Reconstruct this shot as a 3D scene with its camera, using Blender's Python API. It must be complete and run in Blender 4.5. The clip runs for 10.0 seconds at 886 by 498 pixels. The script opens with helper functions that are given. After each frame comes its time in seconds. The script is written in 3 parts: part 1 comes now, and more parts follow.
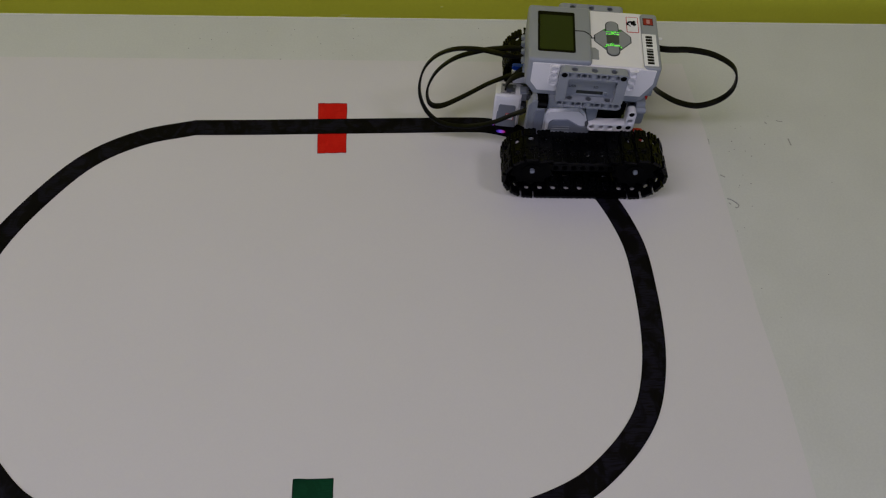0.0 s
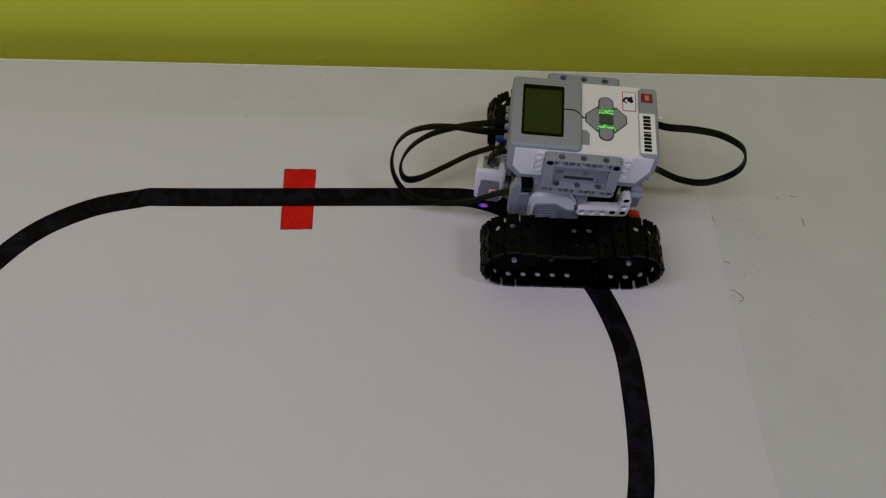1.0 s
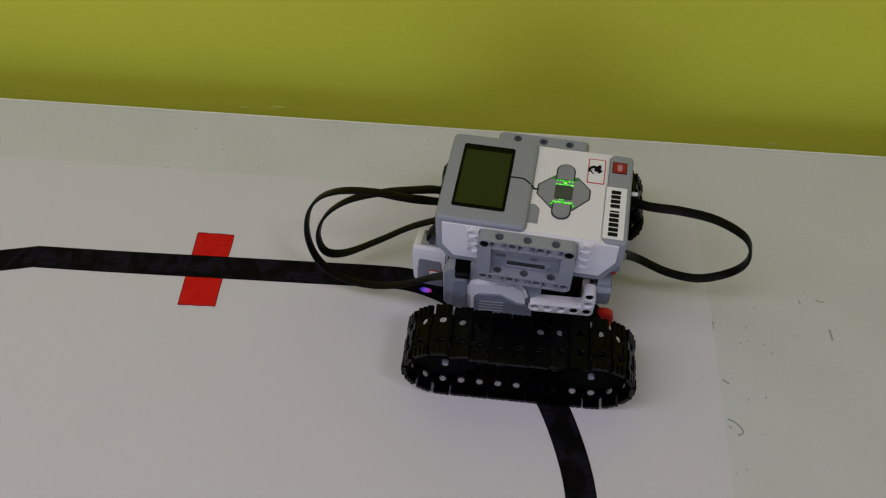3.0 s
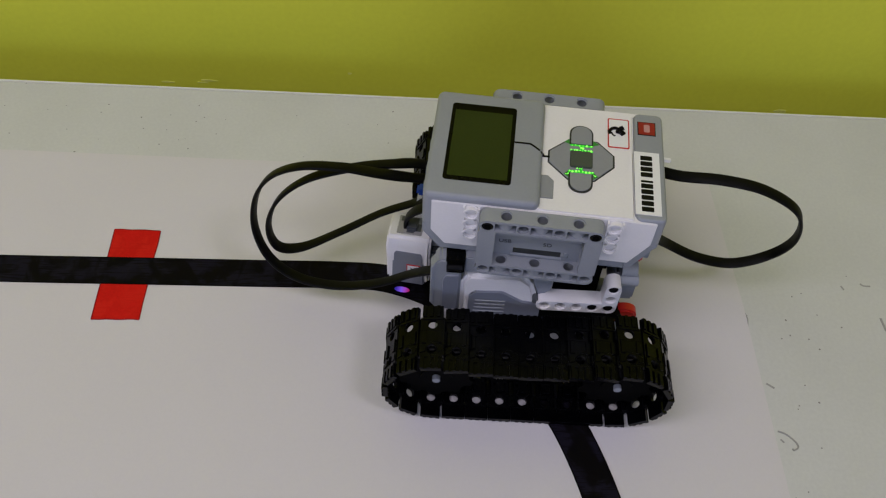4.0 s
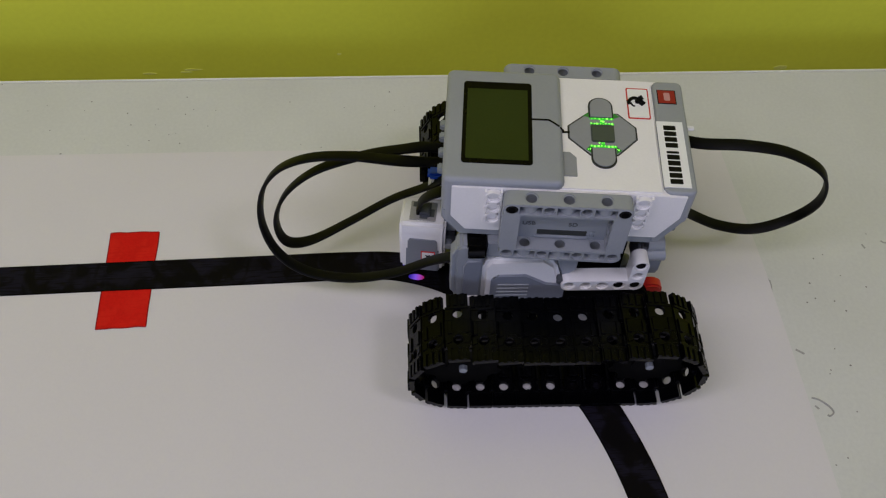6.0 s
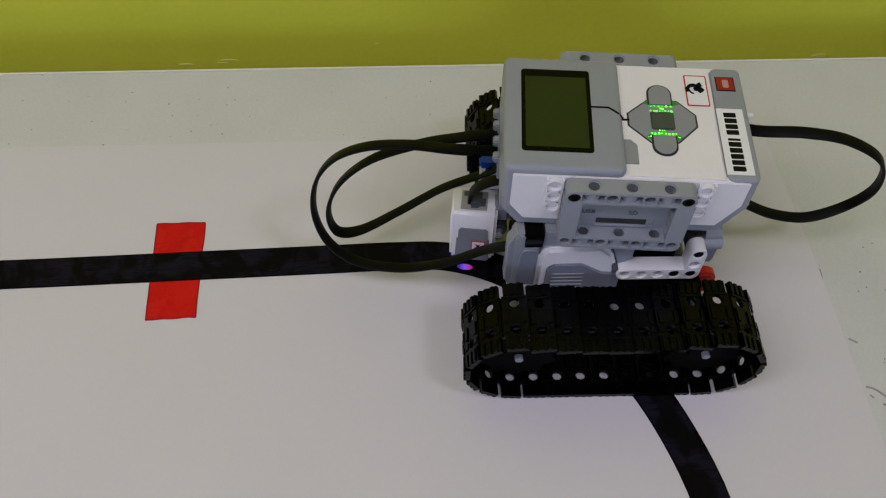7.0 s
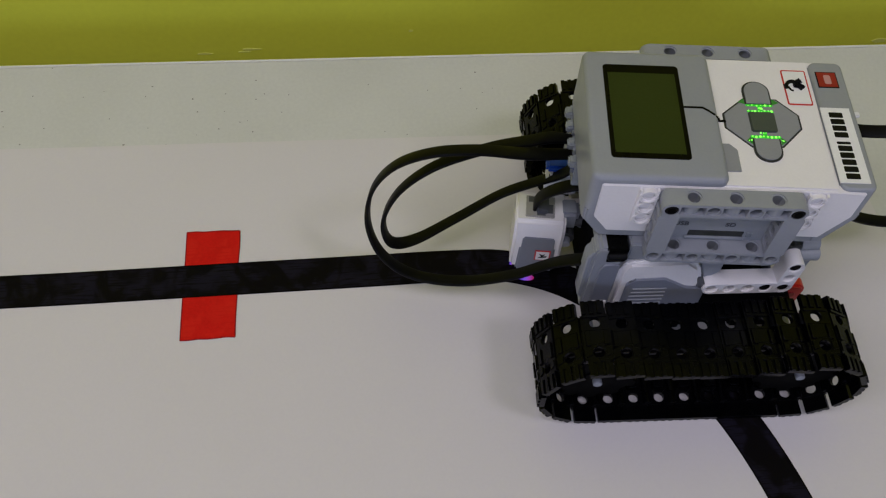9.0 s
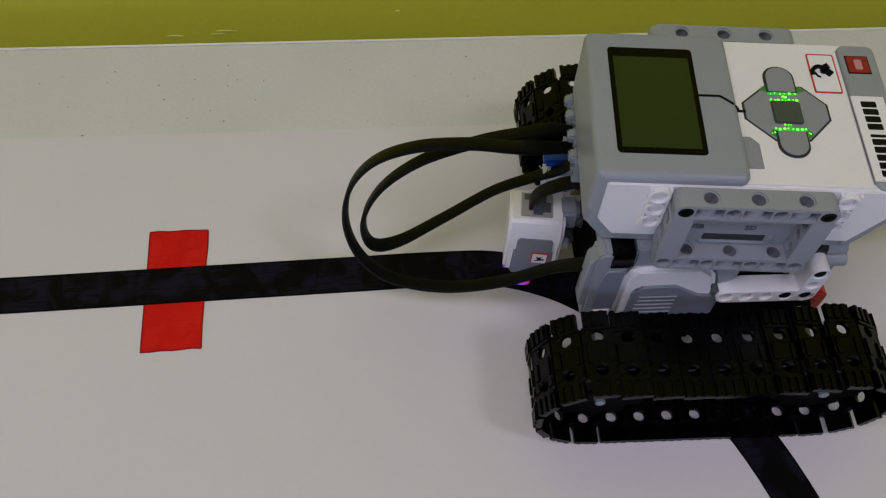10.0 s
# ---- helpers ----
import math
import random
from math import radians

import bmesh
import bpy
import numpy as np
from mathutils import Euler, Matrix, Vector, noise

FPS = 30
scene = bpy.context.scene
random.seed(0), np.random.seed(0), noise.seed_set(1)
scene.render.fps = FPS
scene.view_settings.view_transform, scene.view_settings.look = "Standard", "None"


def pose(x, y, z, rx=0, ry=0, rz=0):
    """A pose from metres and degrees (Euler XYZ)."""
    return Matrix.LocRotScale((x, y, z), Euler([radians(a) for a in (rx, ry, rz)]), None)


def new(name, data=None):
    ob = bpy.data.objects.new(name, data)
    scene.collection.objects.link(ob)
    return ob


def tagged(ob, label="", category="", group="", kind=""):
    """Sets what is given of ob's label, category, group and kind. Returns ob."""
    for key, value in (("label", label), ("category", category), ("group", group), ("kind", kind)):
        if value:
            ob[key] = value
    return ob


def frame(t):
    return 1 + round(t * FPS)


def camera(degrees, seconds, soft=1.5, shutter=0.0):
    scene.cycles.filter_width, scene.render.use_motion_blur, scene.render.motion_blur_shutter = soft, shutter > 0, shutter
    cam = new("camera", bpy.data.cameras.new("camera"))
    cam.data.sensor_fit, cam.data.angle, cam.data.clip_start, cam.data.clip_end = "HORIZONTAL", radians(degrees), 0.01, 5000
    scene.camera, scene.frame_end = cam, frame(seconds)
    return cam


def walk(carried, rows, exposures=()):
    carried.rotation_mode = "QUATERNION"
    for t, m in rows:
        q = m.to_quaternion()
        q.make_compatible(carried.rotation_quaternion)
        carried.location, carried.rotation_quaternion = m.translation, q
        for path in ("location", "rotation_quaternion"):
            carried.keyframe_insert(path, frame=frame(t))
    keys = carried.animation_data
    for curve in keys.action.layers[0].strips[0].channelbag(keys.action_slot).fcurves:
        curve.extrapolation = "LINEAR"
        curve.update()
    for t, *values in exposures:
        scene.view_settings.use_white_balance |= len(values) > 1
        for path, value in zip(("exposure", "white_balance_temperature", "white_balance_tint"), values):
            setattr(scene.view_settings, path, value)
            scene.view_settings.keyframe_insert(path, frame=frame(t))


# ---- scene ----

# ---------------------------------------------------------------- camera
cam = camera(54.2, 10.0, 1.2)
# seconds, eye (m), yaw, pitch, roll (degrees)
ROWS = [
    (0, -0.10536, -0.57346, 0.60204, 1.011, -55.076, 3.264),
    (0.5, -0.10821, -0.47936, 0.60054, 1.962, -57.399, 2.924),
    (1, -0.08074, -0.44348, 0.60369, 2.558, -57.674, 2.977),
    (1.5, -0.01248, -0.44276, 0.60408, 6.626, -58.078, 3.537),
    (2, 0.01681, -0.41727, 0.59096, 10.961, -58.383, -0.175),
    (2.5, 0.01077, -0.38618, 0.57833, 11.962, -57.719, -1.333),
    (2.7, 0.01467, -0.36570, 0.55006, 12.116, -54.615, -1.516),
    (3.8, -0.01649, -0.30291, 0.41634, 6.160, -52.710, 2.510),
    (4, -0.02657, -0.28944, 0.41005, 3.958, -53.125, 3.124),
    (4.5, -0.03528, -0.27193, 0.39953, 3.925, -54.277, 1.100),
    (5, -0.03975, -0.26876, 0.39826, 3.128, -54.716, 0.371),
    (5.5, -0.04453, -0.27129, 0.40074, 2.090, -55.007, 1.037),
    (6.8, -0.06401, -0.27859, 0.40054, 0.409, -55.017, 2.191),
    (7, -0.07309, -0.27688, 0.39745, 1.464, -55.440, 1.335),
    (7.5, -0.11593, -0.28994, 0.40107, 1.487, -55.763, 1.547),
    (8, -0.13162, -0.26623, 0.38539, 0.818, -55.922, 1.895),
    (8.5, -0.11912, -0.24731, 0.37656, 0.134, -56.093, 2.018),
    (9, -0.11114, -0.24275, 0.37450, -0.381, -56.967, 2.338),
    (9.5, -0.10980, -0.23549, 0.36815, -0.558, -57.496, 2.452),
    (10, -0.10787, -0.21585, 0.34673, -1.123, -57.900, 2.922),
]


def eye_pose(x, y, z, yaw, pitch, roll):
    return pose(x, y, z) @ pose(0, 0, 0, 0, 0, yaw) @ pose(0, 0, 0, 90 + pitch) @ pose(0, 0, 0, 0, 0, roll)


walk(cam, [(t, eye_pose(*p)) for t, *p in ROWS], [(t, e, 5720, 30) for t, e in ((0.0, -1.18), (1.5, -1.16), (2.5, -1.15), (3.8, -0.76), (5.0, -0.75), (8.5, -0.82), (10.0, -0.86))])

# ---------------------------------------------------------------- setting's axes, world and lamps
ROOM = pose(0, 0.198, 0, 0, 0, 4.82)      # the green wall lies along this x axis
FLOOR_Z, CEIL_Z = -0.74, 1.75

world = bpy.data.worlds.new("world")
world.use_nodes = True
scene.world = world
wn = world.node_tree
sky = wn.nodes.new("ShaderNodeTexSky")
sky.sky_type = "NISHITA"
sky.sun_disc = False
sky.sun_elevation, sky.sun_rotation = radians(40), radians(200)
wn.links.new(sky.outputs["Color"], wn.nodes["Background"].inputs["Color"])
wn.nodes["Background"].inputs["Strength"].default_value = 0.1


def area(name, m, sx, sy, watts, colour):
    la = bpy.data.lights.new(name, "AREA")
    la.shape, la.size, la.size_y, la.energy, la.color = "RECTANGLE", sx, sy, watts, colour
    ob = new(name, la)
    ob.matrix_world = m
    return ob


area("ceiling_lamp_light", ROOM @ pose(-1.1, -0.9, CEIL_Z - 0.07), 1.9, 0.7, 21.5, (1.0, 0.96, 0.945))
area("second_lamp_light", ROOM @ pose(0.8, -0.95, CEIL_Z - 0.07), 0.4, 0.3, 8.5, (1.0, 0.96, 0.945))
area("window_daylight", ROOM @ pose(-0.3, -2.93, 0.75, 90, 0, 0), 1.5, 1.1, 15.0, (0.62, 0.79, 1.0))


# ---------------------------------------------------------------- materials
def material(name, colour, rough=0.5, metal=0.0, vary=0.08, grain=900.0, blotch=60.0, bump=0.02, coat=0.0, random_tint=0.0, spec=0.5):
    """A procedural surface: colour varied at two scales, roughness varied, fine relief."""
    mat = bpy.data.materials.new(name)
    mat.use_nodes = True
    nt = mat.node_tree
    b = nt.nodes["Principled BSDF"]
    b.inputs["Metallic"].default_value = metal
    b.inputs["Specular IOR Level"].default_value = spec
    b.inputs["Coat Weight"].default_value = coat
    co = nt.nodes.new("ShaderNodeTexCoord")
    fine, big = nt.nodes.new("ShaderNodeTexNoise"), nt.nodes.new("ShaderNodeTexNoise")
    fine.inputs["Scale"].default_value, fine.inputs["Detail"].default_value = grain, 4
    big.inputs["Scale"].default_value, big.inputs["Detail"].default_value = blotch, 5
    for n in (fine, big):
        nt.links.new(co.outputs["Object"], n.inputs["Vector"])
    add = nt.nodes.new("ShaderNodeMath")
    add.operation = "ADD"
    nt.links.new(fine.outputs["Fac"], add.inputs[0])
    nt.links.new(big.outputs["Fac"], add.inputs[1])
    last = add.outputs[0]
    if random_tint:
        info, more = nt.nodes.new("ShaderNodeObjectInfo"), nt.nodes.new("ShaderNodeMath")
        more.operation = "MULTIPLY_ADD"
        more.inputs[1].default_value = random_tint
        nt.links.new(info.outputs["Random"], more.inputs[0])
        nt.links.new(last, more.inputs[2])
        last = more.outputs[0]
    ramp = nt.nodes.new("ShaderNodeMapRange")
    ramp.inputs["From Min"].default_value, ramp.inputs["From Max"].default_value = 0.6, 1.4
    ramp.inputs["To Min"].default_value, ramp.inputs["To Max"].default_value = 1 - vary, 1 + vary
    ramp.clamp = False
    nt.links.new(last, ramp.inputs["Value"])
    mix = nt.nodes.new("ShaderNodeVectorMath")
    mix.operation = "SCALE"
    mix.inputs[0].default_value = colour
    nt.links.new(ramp.outputs[0], mix.inputs["Scale"])
    nt.links.new(mix.outputs[0], b.inputs["Base Color"])
    rr = nt.nodes.new("ShaderNodeMapRange")
    rr.inputs["From Min"].default_value, rr.inputs["From Max"].default_value = 0.3, 0.7
    rr.inputs["To Min"].default_value, rr.inputs["To Max"].default_value = max(rough - 0.08, 0.02), rough + 0.08
    nt.links.new(big.outputs["Fac"], rr.inputs["Value"])
    nt.links.new(rr.outputs[0], b.inputs["Roughness"])
    bu = nt.nodes.new("ShaderNodeBump")
    bu.inputs["Strength"].default_value, bu.inputs["Distance"].default_value = bump, 0.0005
    nt.links.new(fine.outputs["Fac"], bu.inputs["Height"])
    nt.links.new(bu.outputs[0], b.inputs["Normal"])
    return mat


def glow(name, colour, strength):
    mat = bpy.data.materials.new(name)
    mat.use_nodes = True
    b = mat.node_tree.nodes["Principled BSDF"]
    b.inputs["Base Color"].default_value = (*colour, 1)
    b.inputs["Emission Color"].default_value = (*colour, 1)
    b.inputs["Emission Strength"].default_value = strength
    return mat


WHITE = material("white_plastic", (0.81, 0.79, 0.77), 0.38, vary=0.03, bump=0.03)
GREY = material("light_grey_plastic", (0.278, 0.295, 0.315), 0.42, vary=0.04, bump=0.04)
MID_GREY = material("grey_plastic", (0.27, 0.29, 0.32), 0.42, vary=0.05, bump=0.04)
DARK_GREY = material("dark_grey_plastic", (0.07, 0.075, 0.08), 0.45, vary=0.1)
BLACK = material("black_plastic", (0.002, 0.002, 0.0022), 0.5, vary=0.2, spec=0.14)
WHEEL = material("wheel_black_plastic", (0.0015, 0.0015, 0.0015), 0.7, vary=0.2, spec=0.06)
RUBBER = material("tread_black_plastic", (0.0005, 0.0005, 0.0008), 0.24, vary=0.3, grain=1500, random_tint=0.5, bump=0.15, spec=0.12)
CABLE = material("cable_black_vinyl", (0.0018, 0.0018, 0.0018), 0.5, vary=0.15, bump=0.05, spec=0.13)
RED = material("red_plastic", (0.55, 0.02, 0.012), 0.35, vary=0.06)
BLUE = material("blue_plastic", (0.01, 0.07, 0.5), 0.35, vary=0.06)
BEZEL = material("black_bezel", (0.0015, 0.0015, 0.0012), 0.3, vary=0.1, spec=0.09)
LCD = material("lcd_green", (0.027, 0.039, 0.0065), 0.35, vary=0.1, blotch=40, spec=0.14)
BADGE_RED = material("badge_dark_red", (0.28, 0.008, 0.01), 0.4, vary=0.05)
BADGE_WHITE = material("badge_pale_pink", (0.5, 0.25, 0.24), 0.45, vary=0.03)
STICKER = material("white_sticker", (0.82, 0.82, 0.8), 0.45, vary=0.03)
INK = material("black_ink", (0.003, 0.003, 0.003), 0.55, vary=0.1, spec=0.15)
RIM = material("dark_rim_plastic", (0.03, 0.033, 0.03), 0.45, vary=0.1, spec=0.25)
BUTTON = material("button_grey_rubber", (0.26, 0.27, 0.28), 0.5, vary=0.05)
CENTRE = material("centre_button_dark_grey", (0.055, 0.07, 0.06), 0.45, vary=0.08)
TEXT_GREY = material("printed_grey", (0.07, 0.075, 0.085), 0.5, vary=0.05)
SOCKET = material("socket_taupe_plastic", (0.32, 0.31, 0.29), 0.45, vary=0.08)
SLATE = material("slate_grey_plastic", (0.2, 0.215, 0.25), 0.42, vary=0.05, bump=0.04)
PORT = material("port_clear_plastic", (0.26, 0.285, 0.3), 0.2, vary=0.2, blotch=300, coat=0.4)
PANEL = glow("lamp_diffuser", (1.0, 0.97, 0.95), 1.5)
GUIDE = glow("green_light_guide", (0.015, 0.13, 0.012), 0.9)
BAR_LIGHT = glow("bright_green_light_bar", (0.015, 0.42, 0.01), 0.9)
GREEN_LED = glow("green_led", (0.2, 1.0, 0.06), 3.2)
LED_SPILL = glow("led_spill", (0.05, 0.02, 0.1), 0.85)


def grade_spill():
    """The sensor's light pool on the paper, coloured from blue to a reddish violet."""
    nt = LED_SPILL.node_tree
    co, sep, ramp = (nt.nodes.new(k) for k in ("ShaderNodeTexCoord", "ShaderNodeSeparateXYZ", "ShaderNodeValToRGB"))
    ra = ramp.color_ramp
    ra.elements[0].position, ra.elements[0].color = 0.1, (0.03, 0.02, 0.45, 1)
    ra.elements[1].position, ra.elements[1].color = 0.95, (0.55, 0.02, 0.12, 1)
    mid = ra.elements.new(0.45)
    mid.color = (0.35, 0.16, 1.0, 1)
    mid = ra.elements.new(0.7)
    mid.color = (0.6, 0.1, 0.7, 1)
    nt.links.new(co.outputs["Generated"], sep.inputs[0])
    nt.links.new(sep.outputs[0], ramp.inputs[0])
    nt.links.new(ramp.outputs[0], nt.nodes["Principled BSDF"].inputs["Emission Color"])


grade_spill()
WALL_GREEN = material("lime_green_wall_paint", (0.72, 0.74, 0.042), 0.62, vary=0.04, grain=260, blotch=7, bump=0.25, spec=0.2)
TABLE_TOP = material("white_laminate", (0.605, 0.612, 0.566), 0.42, vary=0.06, grain=500, blotch=18, bump=0.05)
PAPER = material("white_paper", (0.66, 0.635, 0.617), 0.75, vary=0.02, grain=700, blotch=12, bump=0.05)
PLAIN_WALL = material("off_white_wall_paint", (0.38, 0.38, 0.37), 0.7, vary=0.04, grain=260, blotch=4, bump=0.1)
CEILING = material("white_ceiling_paint", (0.75, 0.75, 0.73), 0.8, vary=0.03, grain=200, blotch=4, bump=0.1)
FLOOR = material("grey_floor_vinyl", (0.1, 0.095, 0.09), 0.5, vary=0.12, grain=120, blotch=6)
STEEL = material("grey_steel_tube", (0.35, 0.35, 0.36), 0.35, metal=0.8, vary=0.05)
SMUDGE = material("pencil_smudge", (0.33, 0.33, 0.3), 0.6, vary=0.15)
# paler than the laminate: the edge's highlight is put into the colour
EDGE = material("pale_edge_highlight", (0.84, 0.84, 0.72), 0.4, vary=0.04)
SPECK = material("dark_speck", (0.19, 0.18, 0.16), 0.6, vary=0.2)
# same green paint as the wall, lightened to look lit on raised marks
CHIP = material("lit_chip_paint", (0.74, 0.76, 0.13), 0.6, vary=0.15)


def streaky(name, colour, light, direction, amount, along=60.0, across=45.0, lo=0.46, hi=0.56):
    """Marker ink: brushed patches across the stroke, broken by fine streaks along it."""
    mat = material(name, colour, 0.6, vary=0.12, grain=900, blotch=70, bump=0.06, spec=0.06)
    nt = mat.node_tree
    b = nt.nodes["Principled BSDF"]
    was = b.inputs["Base Color"].links[0].from_socket
    co, mi = nt.nodes.new("ShaderNodeTexCoord"), nt.nodes.new("ShaderNodeMix")
    layers = []
    for scale, detail, warp, p0, p1 in (((along, across, 1), 3, 1.2, lo, hi), ((90, 900, 1), 2, 0.2, 0.36, 0.5)):
        ma, no, ra = (nt.nodes.new(k) for k in ("ShaderNodeMapping", "ShaderNodeTexNoise", "ShaderNodeMapRange"))
        ma.vector_type = "TEXTURE"
        ma.inputs["Rotation"].default_value = (0, 0, radians(direction))
        ma.inputs["Scale"].default_value = tuple(1 / q for q in scale)
        no.inputs["Scale"].default_value, no.inputs["Detail"].default_value, no.inputs["Distortion"].default_value = 1.0, detail, warp
        ra.inputs["From Min"].default_value, ra.inputs["From Max"].default_value = p0, p1
        nt.links.new(co.outputs["Object"], ma.inputs[0])
        nt.links.new(ma.outputs[0], no.inputs["Vector"])
        nt.links.new(no.outputs["Fac"], ra.inputs["Value"])
        layers.append(ra.outputs[0])
    both, k = nt.nodes.new("ShaderNodeMath"), nt.nodes.new("ShaderNodeMath")
    both.operation = k.operation = "MULTIPLY"
    nt.links.new(layers[0], both.inputs[0])
    nt.links.new(layers[1], both.inputs[1])
    nt.links.new(both.outputs[0], k.inputs[0])
    k.inputs[1].default_value = amount
    mi.data_type = "RGBA"
    nt.links.new(k.outputs[0], mi.inputs[0])
    nt.links.new(was, mi.inputs["A"])
    mi.inputs["B"].default_value = (*light, 1)
    nt.links.new(mi.outputs["Result"], b.inputs["Base Color"])
    return mat


LINE_INK = streaky("black_marker_line", (0.0026, 0.0021, 0.0022), (0.0100, 0.0088, 0.0155), 7.0, 0.9)
LINE_EDGE = material("black_pen_edge", (0.0012, 0.001, 0.001), 0.6, vary=0.2, spec=0.06)
RED_INK = streaky("red_marker_ink", (0.6, 0.012, 0.0035), (0.67, 0.022, 0.007), 7.0, 0.6)
RED_EDGE = material("dark_red_pen_edge", (0.3, 0.007, 0.005), 0.6, vary=0.2, spec=0.06)
GREEN_INK = streaky("green_marker_ink", (0.0025, 0.04, 0.016), (0.0045, 0.056, 0.023), 7.0, 0.6)
GREEN_EDGE = material("dark_green_pen_edge", (0.002, 0.018, 0.01), 0.6, vary=0.2, spec=0.06)

# ---------------------------------------------------------------- mesh helpers (millimetres in, metres out)
MM = 0.001


def finish(bm, name, mat, sharp=38):
    me = bpy.data.meshes.new(name)
    bmesh.ops.recalc_face_normals(bm, faces=bm.faces)
    bm.to_mesh(me)
    bm.free()
    me.transform(Matrix.Scale(MM, 4))
    for p in me.polygons:
        p.use_smooth = True
    me.set_sharp_from_angle(angle=radians(sharp))
    me.materials.append(mat)
    return me


def part(name, bm, mat, parent, label="", m=None):
    """Links a bmesh (millimetres) as one mesh object under a thing or a part."""
    ob = new(name, finish(bm, name, mat))
    ob.parent = parent
    if m is not None:
        ob.matrix_basis = m
    if label:
        ob["label"] = label
    return ob


def soften(bm, size, seg=2, angle=25):
    if size > 0:
        edges = [e for e in bm.edges if len(e.link_faces) == 2 and e.calc_face_angle(0) > radians(angle)]
        bmesh.ops.bevel(bm, geom=edges, offset=size, segments=seg, affect="EDGES", clamp_overlap=True)
    return bm


def add_prism(bm, pts, lo, hi, axis="z"):
    """Extrudes a polygon; axis z: pts are x, y; axis y: pts are x, z; axis x: pts are y, z."""
    def at(p, h):
        return {"z": (p[0], p[1], h), "y": (p[0], h, p[1]), "x": (h, p[0], p[1])}[axis]
    a, b = [bm.verts.new(at(p, lo)) for p in pts], [bm.verts.new(at(p, hi)) for p in pts]
    n = len(pts)
    bm.faces.new(a[::-1])
    bm.faces.new(b)
    for i in range(n):
        bm.faces.new((a[i], a[(i + 1) % n], b[(i + 1) % n], b[i]))
    return bm


def prism(pts, lo, hi, axis="z", bevel=0.0, seg=2):
    bm = add_prism(bmesh.new(), pts, lo, hi, axis)
    bmesh.ops.recalc_face_normals(bm, faces=bm.faces)
    return soften(bm, bevel, seg)


def rect(x0, y0, x1, y1):
    return [(x0, y0), (x1, y0), (x1, y1), (x0, y1)]


def add_box(bm, x0, y0, z0, x1, y1, z1):
    return add_prism(bm, rect(x0, y0, x1, y1), z0, z1)


def box(x0, y0, z0, x1, y1, z1, bevel=0.5, seg=2):
    return prism(rect(x0, y0, x1, y1), z0, z1, "z", bevel, seg)


def circle(cx, cy, r, n=24, a0=0.0, a1=360.0):
    k = n if a1 - a0 >= 360 else n - 1
    return [(cx + r * math.cos(radians(a0 + (a1 - a0) * i / k)), cy + r * math.sin(radians(a0 + (a1 - a0) * i / k))) for i in range(n)]


def round_rect(x0, y0, x1, y1, r, n=5):
    out = []
    for cx, cy, a in ((x1 - r, y1 - r, 0), (x0 + r, y1 - r, 90), (x0 + r, y0 + r, 180), (x1 - r, y0 + r, 270)):
        out += circle(cx, cy, r, n, a, a + 90)
    return out


def pillow(x0, y0, x1, y1, z0, z1, corner, edge, n=6):
    """A block with rounded upright corners and a softly rounded top edge."""
    bm, last = bmesh.new(), None
    steps = [(0.0, z0)] + [(edge * (1 - math.cos(radians(90 * k / n))), z1 - edge + edge * math.sin(radians(90 * k / n))) for k in range(n + 1)]
    for d, z in steps:
        ring = [bm.verts.new((x, y, z)) for x, y in round_rect(x0 + d, y0 + d, x1 - d, y1 - d, corner - d)]
        if last is None:
            bm.faces.new(ring[::-1])
        else:
            for i in range(len(ring)):
                j = (i + 1) % len(ring)
                bm.faces.new((last[i], last[j], ring[j], ring[i]))
        last = ring
    bm.faces.new(last)
    return bm


def add_cell(bm, m, kind="mid", half=4.0, thick=8.0, r=2.45, bore=3.05, hx=None, sink=0.9):
    """One drilled module: a hole along local y, the block in x and z; kind: mid, left or right (rounded end), or block."""
    n, hx = 16, hx or half
    outer, inner_edge = [], []
    for i in range(n):
        a = 2 * math.pi * i / n
        c, s = math.cos(a), math.sin(a)
        k = 1 / max(abs(c), abs(s))
        x, z = c * k, s * k
        if kind == "round" or (kind == "left" and c < -1e-6) or (kind == "right" and c > 1e-6):
            x, z = c, s
        outer.append((x * hx, z * half))
    def ring(pts, y):
        return [bm.verts.new(m @ Vector((p[0], y, p[1]))) for p in pts]
    t = thick / 2
    cir = lambda q: [(q * math.cos(2 * math.pi * i / n), q * math.sin(2 * math.pi * i / n)) for i in range(n)]
    levels = [ring(outer, -t), ring(cir(bore), -t), ring(cir(bore), -t + sink), ring(cir(r), -t + sink), ring(cir(r), t - sink), ring(cir(bore), t - sink), ring(cir(bore), t), ring(outer, t)]
    for a, b in zip(levels, levels[1:]):
        for i in range(n):
            bm.faces.new((a[i], a[(i + 1) % n], b[(i + 1) % n], b[i]))
    a, b = levels[-1], levels[0]
    for i in range(n):
        p, q = outer[i], outer[(i + 1) % n]
        inside = abs(p[0] - q[0]) < 1e-6 and abs(abs(p[0]) - hx) < 1e-6
        if inside and ((p[0] > 0 and kind in ("mid", "left")) or (p[0] < 0 and kind in ("mid", "right"))):
            continue
        bm.faces.new((a[i], a[(i + 1) % n], b[(i + 1) % n], b[i]))
    return bm


def add_beam(bm, n, m, thick=7.8, half=3.9):
    """A straight drilled beam of n modules from local x = 0 on; the holes run along local y."""
    for i in range(n):
        kind = "left" if i == 0 else "right" if i == n - 1 else "mid"
        add_cell(bm, m @ pose(8 * i, 0, 0), kind, half, thick, hx=4.0)
    return bm


